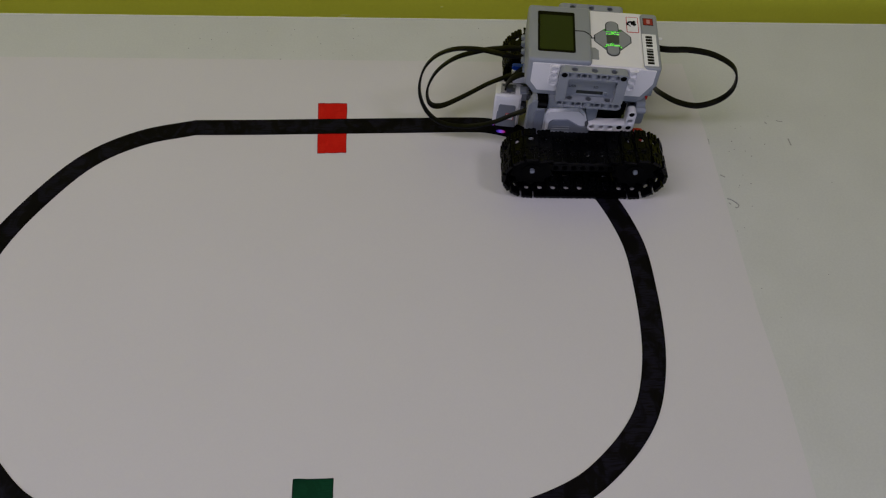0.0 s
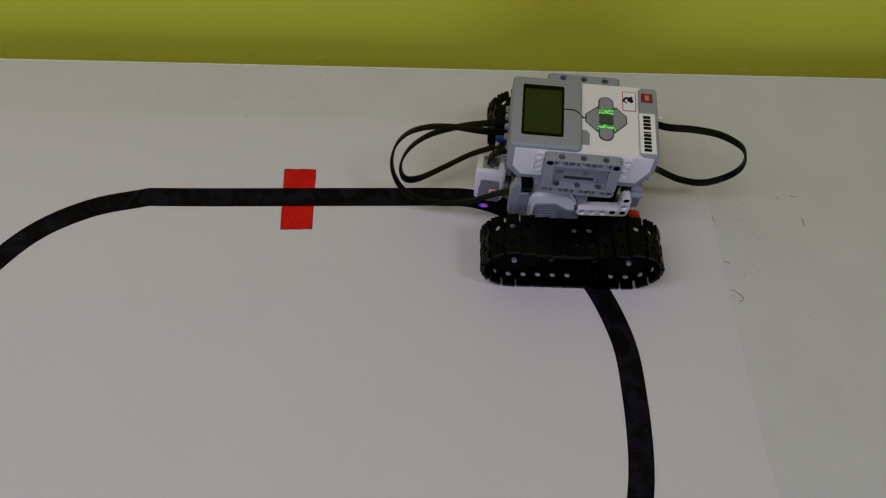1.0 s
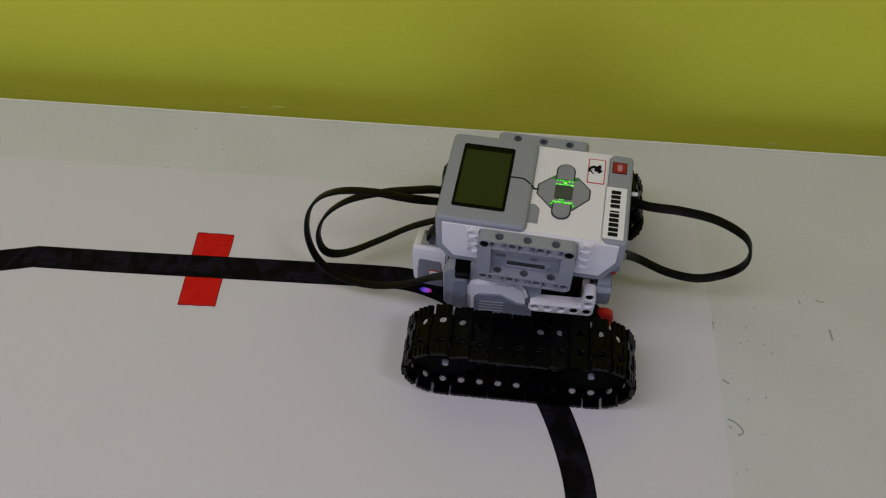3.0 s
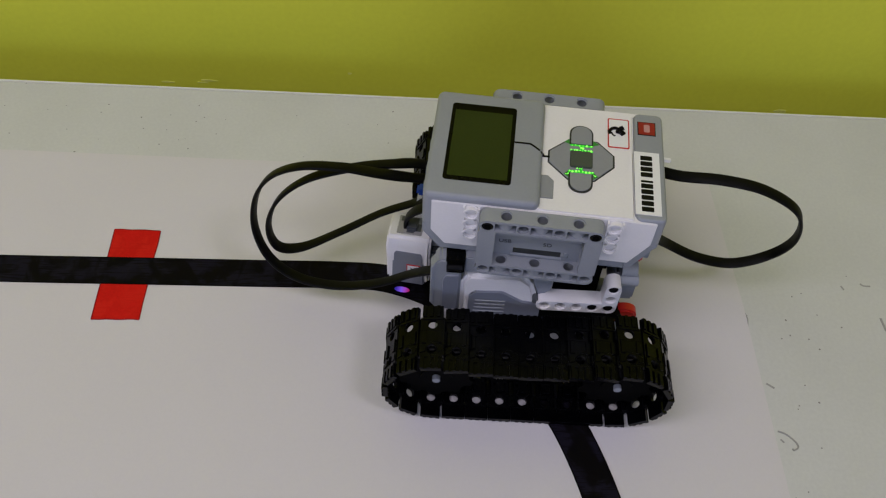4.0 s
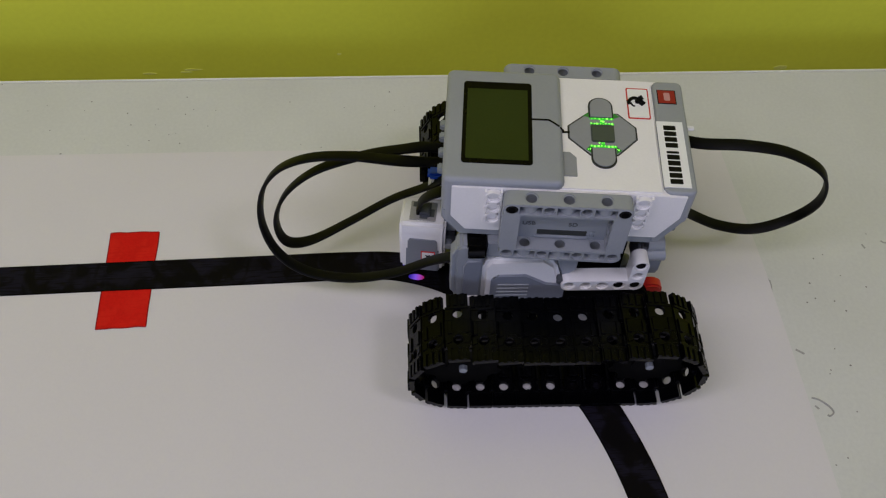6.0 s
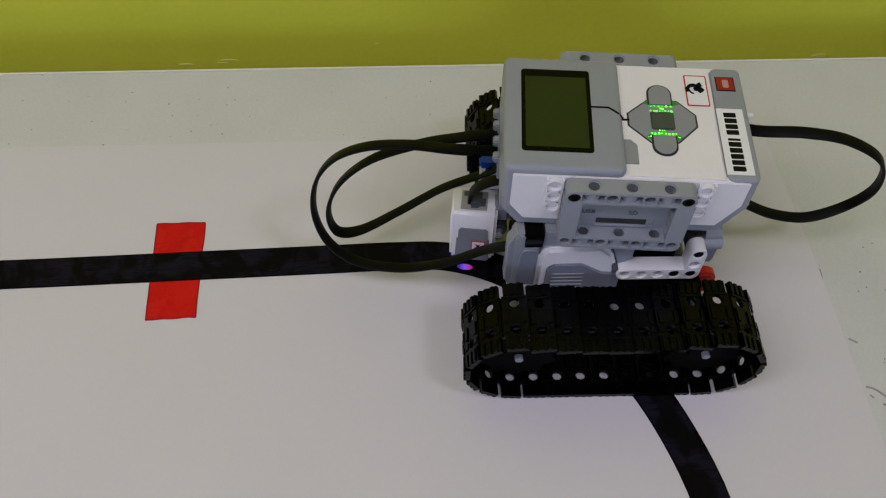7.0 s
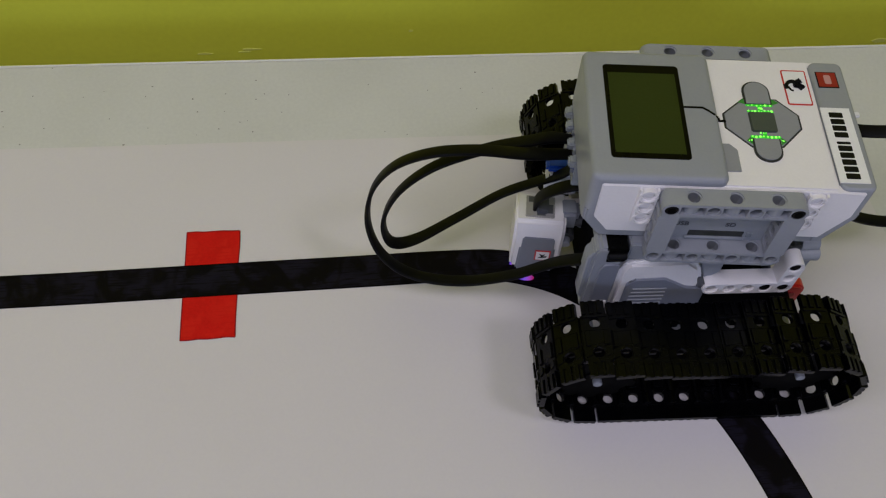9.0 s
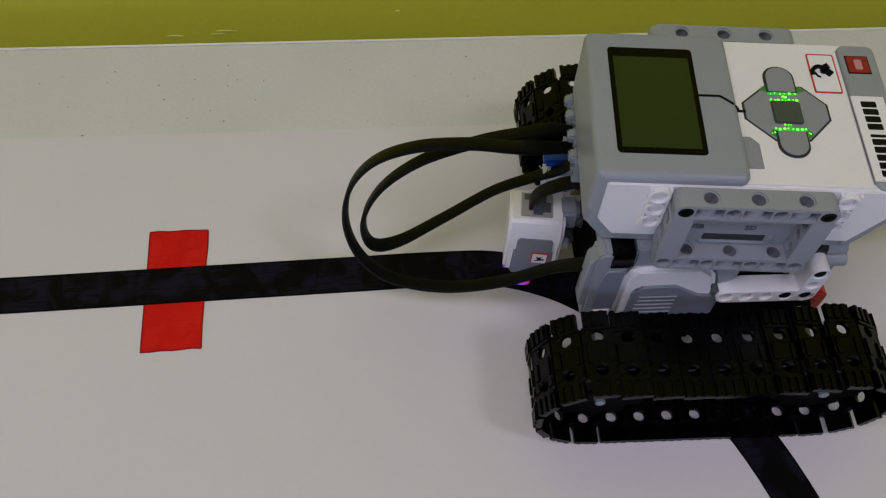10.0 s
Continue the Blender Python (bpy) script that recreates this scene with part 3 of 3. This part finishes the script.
def motor(side):
    """A motor seen from its outer side; side -1: near, 1: far."""
    m = CH @ Matrix.Diagonal((1, -side, 1, 1))
    shell = [(-36.5, 28), (-36.5, 61), (-33, 66), (-7, 66.8), (-1, 61), (2, 50), (3, 28)]
    mo = part("motor", prism(shell, -37.5, -14, "y", 2.2, 3), WHITE, robot, "white and grey drive motor", m)
    inset = [(-32, 29), (-32, 51), (-29, 54.5), (-15.5, 55), (-5, 47.5), (4.5, 46), (4.5, 29)]
    part("motor_cover", prism(inset, -38.6, -36, "y", 0.45, 2), SLATE, mo, "slate grey ribbed motor cover")
    for k in range(5):
        part("rib", box(-29.5 + 0.2 * k, -39.0, 34.4 + 3.1 * k, -13.5, -38.3, 35.3 + 3.1 * k, 0.2, 1), GREY, mo)
    part("cover_catch", prism([(-31.6, 49.5), (-31.0, 52.4), (-28.6, 54.6), (-28.2, 53.6), (-30.0, 51.8)], -38.2, -37.0, "y"), DARK_GREY, mo)
    part("motor_end", prism([(-1.5, 66.5), (9, 66.5), (9, 55), (4.6, 50), (2.4, 50.6), (-0.6, 61)], -35.5, -20, "y", 0.6, 1), MID_GREY, mo, "grey motor end")
    part("motor_front", prism([(-49.4, 29), (-49.4, 74), (-47, 76.5), (-37, 76.5), (-36.5, 66), (-36.5, 29)], -36.5, -27, "y", 1.0, 2), GREY, mo, "grey motor front")
    part("front_rail", prism([(-51.6, 38), (-51.6, 68), (-49, 73), (-49, 34)], -35.2, -28.5, "y", 0.5, 1), MID_GREY, mo, "grey rail on the motor front")
    part("front_panel", prism([(-45.6, 36), (-45.6, 62), (-44.0, 65.6), (-37.4, 65.6), (-37.4, 36)], -37.4, -36, "y", 0.4, 1), SLATE, mo, "slate grey motor panel")
    block = part("axle_block", prism(round_rect(-44.4, 67.0, -35.4, 77.4, 1.4), -36.8, -27, "y", 0.5, 2), BEZEL, mo, "black square connector")
    part("axle_collar", tube((-44.0, -36.9, 72.2), (-36.0, -36.9, 72.2), 1.9), BLACK, block)
    part("side_block", box(-34.8, -35.4, 66.4, -20, -26, 78, 0.7), GREY, mo, "grey connector beside the black block")
    part("motor_plug", box(-50.5, -35, 55, -46.5, -26, 66, 0.6), PORT, mo, "grey cable socket")
    part("motor_foot", box(-45, -37.2, 24, -37.5, -28, 35, 0.6), WHITE, mo)
    pin = add_tube(bmesh.new(), (1.5, -39.0, 49.5), (1.5, -34, 49.5), 1.7)
    part("pin", pin, DARK_GREY, mo)
    return mo


def angle_beam(side):
    m = CH @ Matrix.Diagonal((1, -side, 1, 1))
    bm = add_beam(bmesh.new(), 5, pose(5.8, -36.6, 48.3))
    ob = part("angle_beam", bm, WHITE, robot, "white L-shaped drilled beam", m)
    part("upright_arm", add_beam(bmesh.new(), 3, pose(37.8, -36.7, 48.3) @ pose(0, 0, 0, 0, -90, 0), thick=7.9), WHITE, ob)
    for x, z in ((29.8, 48.3), (37.8, 48.3), (37.8, 64.3)):
        part("pin", soften(add_tube(bmesh.new(), (x, -40.2, z), (x, -34, z), 2.35), 0.3, 1), BLACK, ob, "black connector pin")
    return ob


def tread_link(reach):
    """One tread link; reach: half the length of its side plates."""
    bm = bmesh.new()
    for y in (-6.4, 7.4):
        add_cell(bm, pose(0, y, 0) @ pose(0, 0, 0, 90, 0, 0), "block", 3.6, 2.4, r=2.3, bore=2.5, hx=5.95, sink=0.2)
    for y0, y1 in ((-17.1, -10.0), (11.0, 17.8)):
        add_box(bm, -reach, y0, -1.2, reach, y1, 1.2)
    add_box(bm, -5.95, -2.8, -1.2, 5.95, 3.8, 1.2)
    for x in (-5.1, -1.7, 1.7):
        for y0, y1 in ((-17.0, -10.8), (11.4, 17.7)):
            add_box(bm, x, y0, 1.1, x + 1.8, y1, 2.0)
    for x in (-4.8, 2.8):
        add_box(bm, x, -3.4, 1.1, x + 2.0, 3.4, 1.9)
    for y in (-10.4, 10.4):
        add_box(bm, -5.2, y - 0.6, 1.1, 5.2, y + 0.6, 1.7)
    # collars round the near holes
    for x0, x1 in ((-5.4, -2.9), (2.9, 5.4)):
        add_prism(bm, [(x0, -8.6), (x1, -7.8), (x1, -5.0), (x0, -4.2)], 1.1, 1.7)
    # guide tooth and its gussets on the inner side, hinge knuckles at the ends
    add_box(bm, -2.2, -2.7, -4.4, 2.2, 2.7, -1.1)
    for y in (-3.0, 3.0):
        e = math.copysign(2.0, y)
        add_prism(bm, [(-3.4, y), (3.4, y), (1.2, y + e), (-1.2, y + e)], -3.0, -1.1)
    for y0, y1, x in ((-4.0, 4.0, 5.8), (-9.6, -4.4, -5.7), (4.4, 9.6, -5.7)):
        add_tube(bm, (x, y0, -1.4), (x, y1, -1.4), 1.5, 8)
    for y0, y1 in ((-9.4, -4.6), (4.6, 9.4)):
        add_box(bm, 4.4, y0, -2.6, 5.2, y1, -1.1)
    return finish(soften(bm, 0.16, 1, 50), "tread_link", RUBBER)


def track(side):
    """One track: frame, two wheels with axles, and a closed belt of links; side -1 near, 1 far."""
    m = pose(0.0035, -0.0719, 0, 0, 0, YAW) if side < 0 else pose(0.0014, 0.0572, 0, 0, 0, YAW)
    holder = add_beam(bmesh.new(), 11, pose(-40, 0, 27), thick=7.8)
    fr = part("track_frame", holder, BLACK, robot, "black drilled beam inside the track", m)
    for x in (-44.9, 44.9):
        wheel = bmesh.new()
        teeth = []
        for k in range(20):
            r = 19.2 if k % 2 else 16.6
            for d in (-5.5, 5.5):
                teeth.append((x + r * math.cos(radians(18 * k + d)), 27.0 + r * math.sin(radians(18 * k + d))))
        for y in (-7, 3):
            add_prism(wheel, teeth, y, y + 6, "y")
            add_tube(wheel, (x, y - 0.8, 27.0), (x, y + 6.8, 27.0), 8.0, 20)
        part("track_wheel", wheel, WHEEL, fr, "black toothed track wheel")
        part("axle", tube((x, -10.4, 28.6), (x, 30, 28.6), 2.0), MID_GREY, fr, "grey axle end")
    flat, bent = tread_link(5.84), tread_link(4.95)
    n, half, r, zc, rh = 28, 44.9, 24.6, 27.4, 24.3     # rh: the hinge line's radius at the ends
    loop = 4 * half + 2 * math.pi * rh
    for i in range(n):
        s = (i + 0.76) % n * loop / n
        if s < 2 * half:
            u = s / half - 1
            x, z, a = -half + s, zc + r - 4.6 * (1 - u * u), 0.0
            a = math.degrees(math.atan(9.2 * u / half))
        elif s < 2 * half + math.pi * rh:
            q = (s - 2 * half) / rh
            x, z, a = half + r * math.sin(q), zc + r * math.cos(q), math.degrees(q)
        elif s < 4 * half + math.pi * rh:
            x, z, a = half - (s - 2 * half - math.pi * rh), zc - r, 180.0
        else:
            q = (s - 4 * half - math.pi * rh) / rh
            x, z, a = -half - r * math.sin(q), zc - r * math.cos(q), 180 + math.degrees(q)
        ob = new("tread_link", flat if abs(x) < half - 3 else bent)
        ob.parent = fr
        ob.matrix_basis = pose(x * MM, 0, z * MM, 0, a, 0)
    return fr


def sensor():
    m = pose(-0.0640, -0.0030, 0, 0, 0, -3)
    bm = prism([(-10.5, 8), (-11, 38), (-8, 44), (9.5, 44), (10.5, 41), (10.5, 8)], -12, 12, "x", 1.4, 3)
    se = part("colour_sensor", bm, WHITE, robot, "white and grey downward colour sensor", m)
    part("sensor_front", prism([(-9, 7), (-8.2, 33.6), (-6.8, 36.2), (7.4, 36.2), (8.6, 34), (9.4, 7)], -11.6, -9, "y", 0.8, 2), SLATE, se, "grey sensor front")
    part("sensor_socket", box(-7.5, -5.5, 42, 6.5, 7, 44.4, 0.4), SOCKET, se, "dark cable socket")
    part("socket_hollow", prism([(-6, 3), (-6, 6), (3.5, 6), (3.5, 2), (5.5, 2), (5.5, -3), (2, -3), (2, -4.5), (-2, -4.5), (-2, 3)], 43.6, 44.6), DARK_GREY, se, "dark stepped socket hollow")
    part("plug", box(-2.2, -3.4, 43, 3.2, 2.4, 46.8, 0.6), TEXT_GREY, se, "dark cable plug")
    part("sensor_tag", box(-0.5, -12.0, 17.5, 7, -11.5, 25.5, 0), RED, se, "red-edged white sticker")
    part("tag_paper", box(0.1, -12.2, 18.1, 6.4, -11.8, 24.9, 0), STICKER, se)
    part("tag_scrawl", prism([(1.0, 19.6), (5.2, 20.6), (5.4, 21.8), (3.6, 21.4), (4.6, 23.4), (3.2, 22.6), (1.6, 23.2), (2.6, 21.2)], -12.3, -12.1, "y"), INK, se, "black scrawl")
    part("sensor_base", box(-10, -9, 5, 10, 9, 9, 0.6), BLACK, se, "black sensor base")
    # glowing shapes stand in for the sensor's light falling on paper and line
    spot = [(-2.9 + 4.4 * math.cos(radians(15 * k)), -12.8 + 1.8 * math.sin(radians(15 * k))) for k in range(24)]
    part("side_spill", box(-11.4, -6, 1.4, -9.6, 0, 2.4, 0.3, 1), LED_SPILL, se, "blue glimmer under the sensor")
    part("light_spill", prism(spot, 1.4, 2.2, "z", 0.4, 2), LED_SPILL, se, "blue and violet sensor light on the paper, as a glowing disc")
    return se


def chassis():
    for y in (-18, 10):
        for z in (64, 34):
            part("chassis_beam", add_beam(bmesh.new(), 11, pose(-42, y, z)), MID_GREY, robot, "grey drilled beam under the brick", CH)
    # black core, enlarged to fill lit gaps under the brick with shade
    part("shade_core", box(-43, -27, 6, 34, 19, 68, 2), WHEEL, robot, "black core under the brick, filling in the shade", CH)
    # added black blocks: they darken the paper glimpsed through the tread holes
    for y0 in (-36, 16):
        part("shade_block", prism([(-34, 4), (-34, 27), (4, 27), (6, 41), (34, 41), (47, 34), (50, 28), (50, 4), (27, 4), (25, 26), (9, 26), (4, 20), (3, 4)], y0, y0 + 12, "y", 1.0, 2), WHEEL, robot, "black block beside the track, added to darken the gap", CH)
    bm = add_beam(bmesh.new(), 4, pose(46, -28, 66) @ pose(0, 0, 0, 0, 0, 90))
    part("cross_beam", bm, GREY, robot, "grey drilled beam at the rear", CH)
    red = part("red_connector", prism(round_rect(44.0, 17, 57.0, 34.5, 5.5), -32, -26, "y", 1.0, 2), RED, robot, "rounded red connector at the rear", CH)
    part("red_rail", box(28, -33, 26.5, 45, -27, 29.5, 0.6), RED, red)
    part("pin", tube((51, -32.4, 27), (51, -29, 27), 2.2), BADGE_RED, red)
    holder = part("sensor_bracket", box(-55.5, -7, 33, -46, 3, 45, 1.6), MID_GREY, robot, "grey connector holding the sensor")
    part("collar", tube((-51, -9.5, 28.5), (-51, 4, 28.5), 4.3), DARK_GREY, holder, "dark grey axle collar")
    part("axle", tube((-51, -13, 28.5), (-51, -9.2, 28.5), 2.3), GREY, holder)
    part("peg", tube((-51, -2, 14), (-51, -2, 25), 3.2), MID_GREY, holder)
    part("peg", tube((-58, -4, 37), (-44, -4, 37), 3.0), DARK_GREY, holder)
    part("blue_beam", box(-63, 8.5, 56.2, -46, 15, 60.4, 1.2), BLUE, robot, "short blue connector")
    part("white_block", box(-62.6, 6, 42, -46, 14.4, 56.0, 1.8), WHITE, robot, "white connector block")


def clutter():
    part("red_pin", box(50.5, -24, 62, 55, -16, 68, 1.0), RED, robot, "small red connector")
    part("rear_axle", tube((40, -31, 61.5), (51, -31, 61.5), 3.4), GREY, robot, "light grey axle sleeve at the rear", CH)
    part("rear_block", box(40, -30, 42, 52, -12, 60, 1.2), MID_GREY, robot, "grey connector at the rear", CH)


def cables():
    part("cable", ribbon([(-50, 1.5, 79.5), (-65.3, -3.3, 84.3), (-79, -11.7, 94.2), (-96.3, -16.9, 101.7), (-115.7, -19.3, 101.9), (-131.4, -18.1, 91), (-141.4, -17.8, 73), (-143.9, -21, 52),
                          (-137.5, -25.8, 33.9), (-123.4, -28.1, 21.3), (-101.4, -31.1, 21.6), (-78.4, -32.1, 29.7), (-59, -33, 43.9), (-46.8, -38.5, 57)], 6.6, 1.9, (0.1, 1, -0.25)), CABLE, robot, "flat black cable in a wide loop")
    part("cable", ribbon([(-50, 6.5, 81), (-61.5, 5.2, 85.6), (-73.3, -1.4, 90.8), (-91.4, -7.4, 92.1), (-113.8, -14.7, 88.2), (-129.6, -18.4, 74.2), (-137, -19.5, 53.4), (-134.2, -19.1, 35.4),
                          (-123.1, -11.4, 26.6), (-103.5, -0.1, 29.6), (-82.6, 9.1, 37.9), (-65.5, 9.6, 48.5), (-56, 5.5, 60), (-50, 3, 71)], 6.2, 1.9, (0.1, 1, -0.15)), CABLE, robot, "flat black cable in a tight loop")
    part("cable", ribbon([(-67, -2, 44), (-66.5, -3, 51), (-63, -5, 59), (-57, -7, 66), (-50, -8, 70)], 6.4, 1.9, (0.1, 1, 0.1)), CABLE, robot, "short flat black sensor cable")
    part("cable", ribbon([(50, 20, 86), (66.9, 9, 92.8), (87.5, 3.5, 98.7), (109.4, 3.7, 94.3), (129.3, 3.1, 81.8), (136, 4.6, 60.8), (131.3, 9.1, 39.5), (112.3, 6.1, 31.4),
                          (90.6, 2.8, 37.4), (69.9, -0.7, 51.6), (58.9, -13.4, 70.7), (50, -27.5, 84)], 6.0, 1.9, (0, 1, 0.25)), CABLE, robot, "flat black cable looping out at the rear")


control_brick()
drilled_frame(-46, False)
drilled_frame(32, True)
for s in (-1, 1):
    motor(s)
    angle_beam(s)
    track(s)
chassis()
clutter()
sensor()
cables()


# ---------------------------------------------------------------- dirt on the table and marks on the wall
rng = random.Random(4)
specks = bmesh.new()
spots = [(-345, 59.6), (-300.4, 80.5), (-238.4, 102.6), (-216, 103.7), (-265, 63), (-288.3, 62), (-94, 127), (-220.3, 99.2), (-283.9, 98.3), (-348, 95.4), (-222.4, 114), (-256.6, 97.7),
         (-218.6, 74.8), (-381.4, 68.4), (-373.5, 83.4), (-252, 88), (-281.5, 106.2), (128.3, -6), (190, 30), (155.8, 10.8), (168.7, -0.1), (150.3, -6.2), (151.6, -16), (146.5, -18.9), (161.8, -17.3), (166.8, -23), (155.5, -47.1), (149.9, -62), (159.2, -82.8), (149, -107.6),
         (161.7, -56.6), (181.4, -6.8), (142.5, -111.6), (150.8, -59.8), (139.4, -81.5), (138, -50.4)]
spots += [(rng.uniform(-420, -60), rng.uniform(66, 122)) for k in range(26)] + [(rng.uniform(150, 420), rng.uniform(-300, 150)) for k in range(16)]
for k, (x, y) in enumerate(spots):
    r = rng.uniform(0.3, 0.55) if k < 36 else rng.uniform(0.2, 0.42)
    add_prism(specks, [(x + r * (0.7 + 0.6 * rng.random()) * math.cos(a), y + r * (0.7 + 0.6 * rng.random()) * math.sin(a)) for a in (0, 0.9, 1.9, 2.8, 3.8, 4.9, 5.6)], 0.0, 0.12)
tagged(new("dirt_specks", finish(specks, "dirt_specks", SPECK)), "tiny dark dirt specks scattered over the white table", "dirt", kind="stuff")


def stroke(pts, wide, z=0.1):
    return ribbon([(x, y, z) for x, y in pts], wide, 0.14, (-(pts[-1][1] - pts[0][1]), pts[-1][0] - pts[0][0], 0), 5)


def mark(name, bm, mat, label):
    return tagged(new(name, finish(bm, name, mat)), label, "smudge")


mark("pencil_scribble", ribbon([(137.5, -76.3, 0.1), (140.8, -77.1, 0.1), (143.9, -79.2, 0.1), (146.3, -81.6, 0.1), (147, -84, 0.1), (144.9, -85.9, 0.1), (143.8, -85.2, 0.1)], 0.14, 0.8, (0, 0, 1), 5), SMUDGE, "curled grey pencil scribble on the table")
for pts, wide in (([(197.2, 25.5), (199, 24.2), (203, 24.4)], 1.0), ([(204.8, 2.5), (205.6, -1.6), (206.4, -6)], 1.4), ([(134.6, -48.6), (136.4, -49.6), (138.8, -51)], 1.2), ([(138.4, -80.6), (140.2, -82.3)], 1.0), ([(185.6, 22.4), (187, 19.6)], 1.0),
                  ([(126.9, -3), (128.6, -8), (128.2, -14)], 0.7)):
    mark("smudge", stroke(pts, wide), SMUDGE, "faint grey scuff on the white table")

# raised wall marks; the light they catch is in their paler colour
for x, z, w, h in ((187.9, -43.0, 11, 4.5), (-241, -37.4, 14, 2.0), (-272, -40.5, 12, 1.6), (-135.2, -24.2, 3, 2.2), (-246, -39.5, 9, 1.4)):
    # x along the wall's own axis
    u = x / math.cos(radians(4.82))
    pts = [(u + w / 2 * (0.75 + 0.4 * rng.random()) * math.cos(a), z + h / 2 * (0.6 + 0.6 * rng.random()) * math.sin(a)) for a in [k * 0.6283 for k in range(10)]]
    ob = new("wall_chip", finish(prism(pts, -0.35, 0.4, "y", 0.1, 1), "wall_chip", CHIP))
    ob.matrix_world = ROOM
    tagged(ob, "small raised chip mark on the green wall, coloured paler as lit", "paint chip")
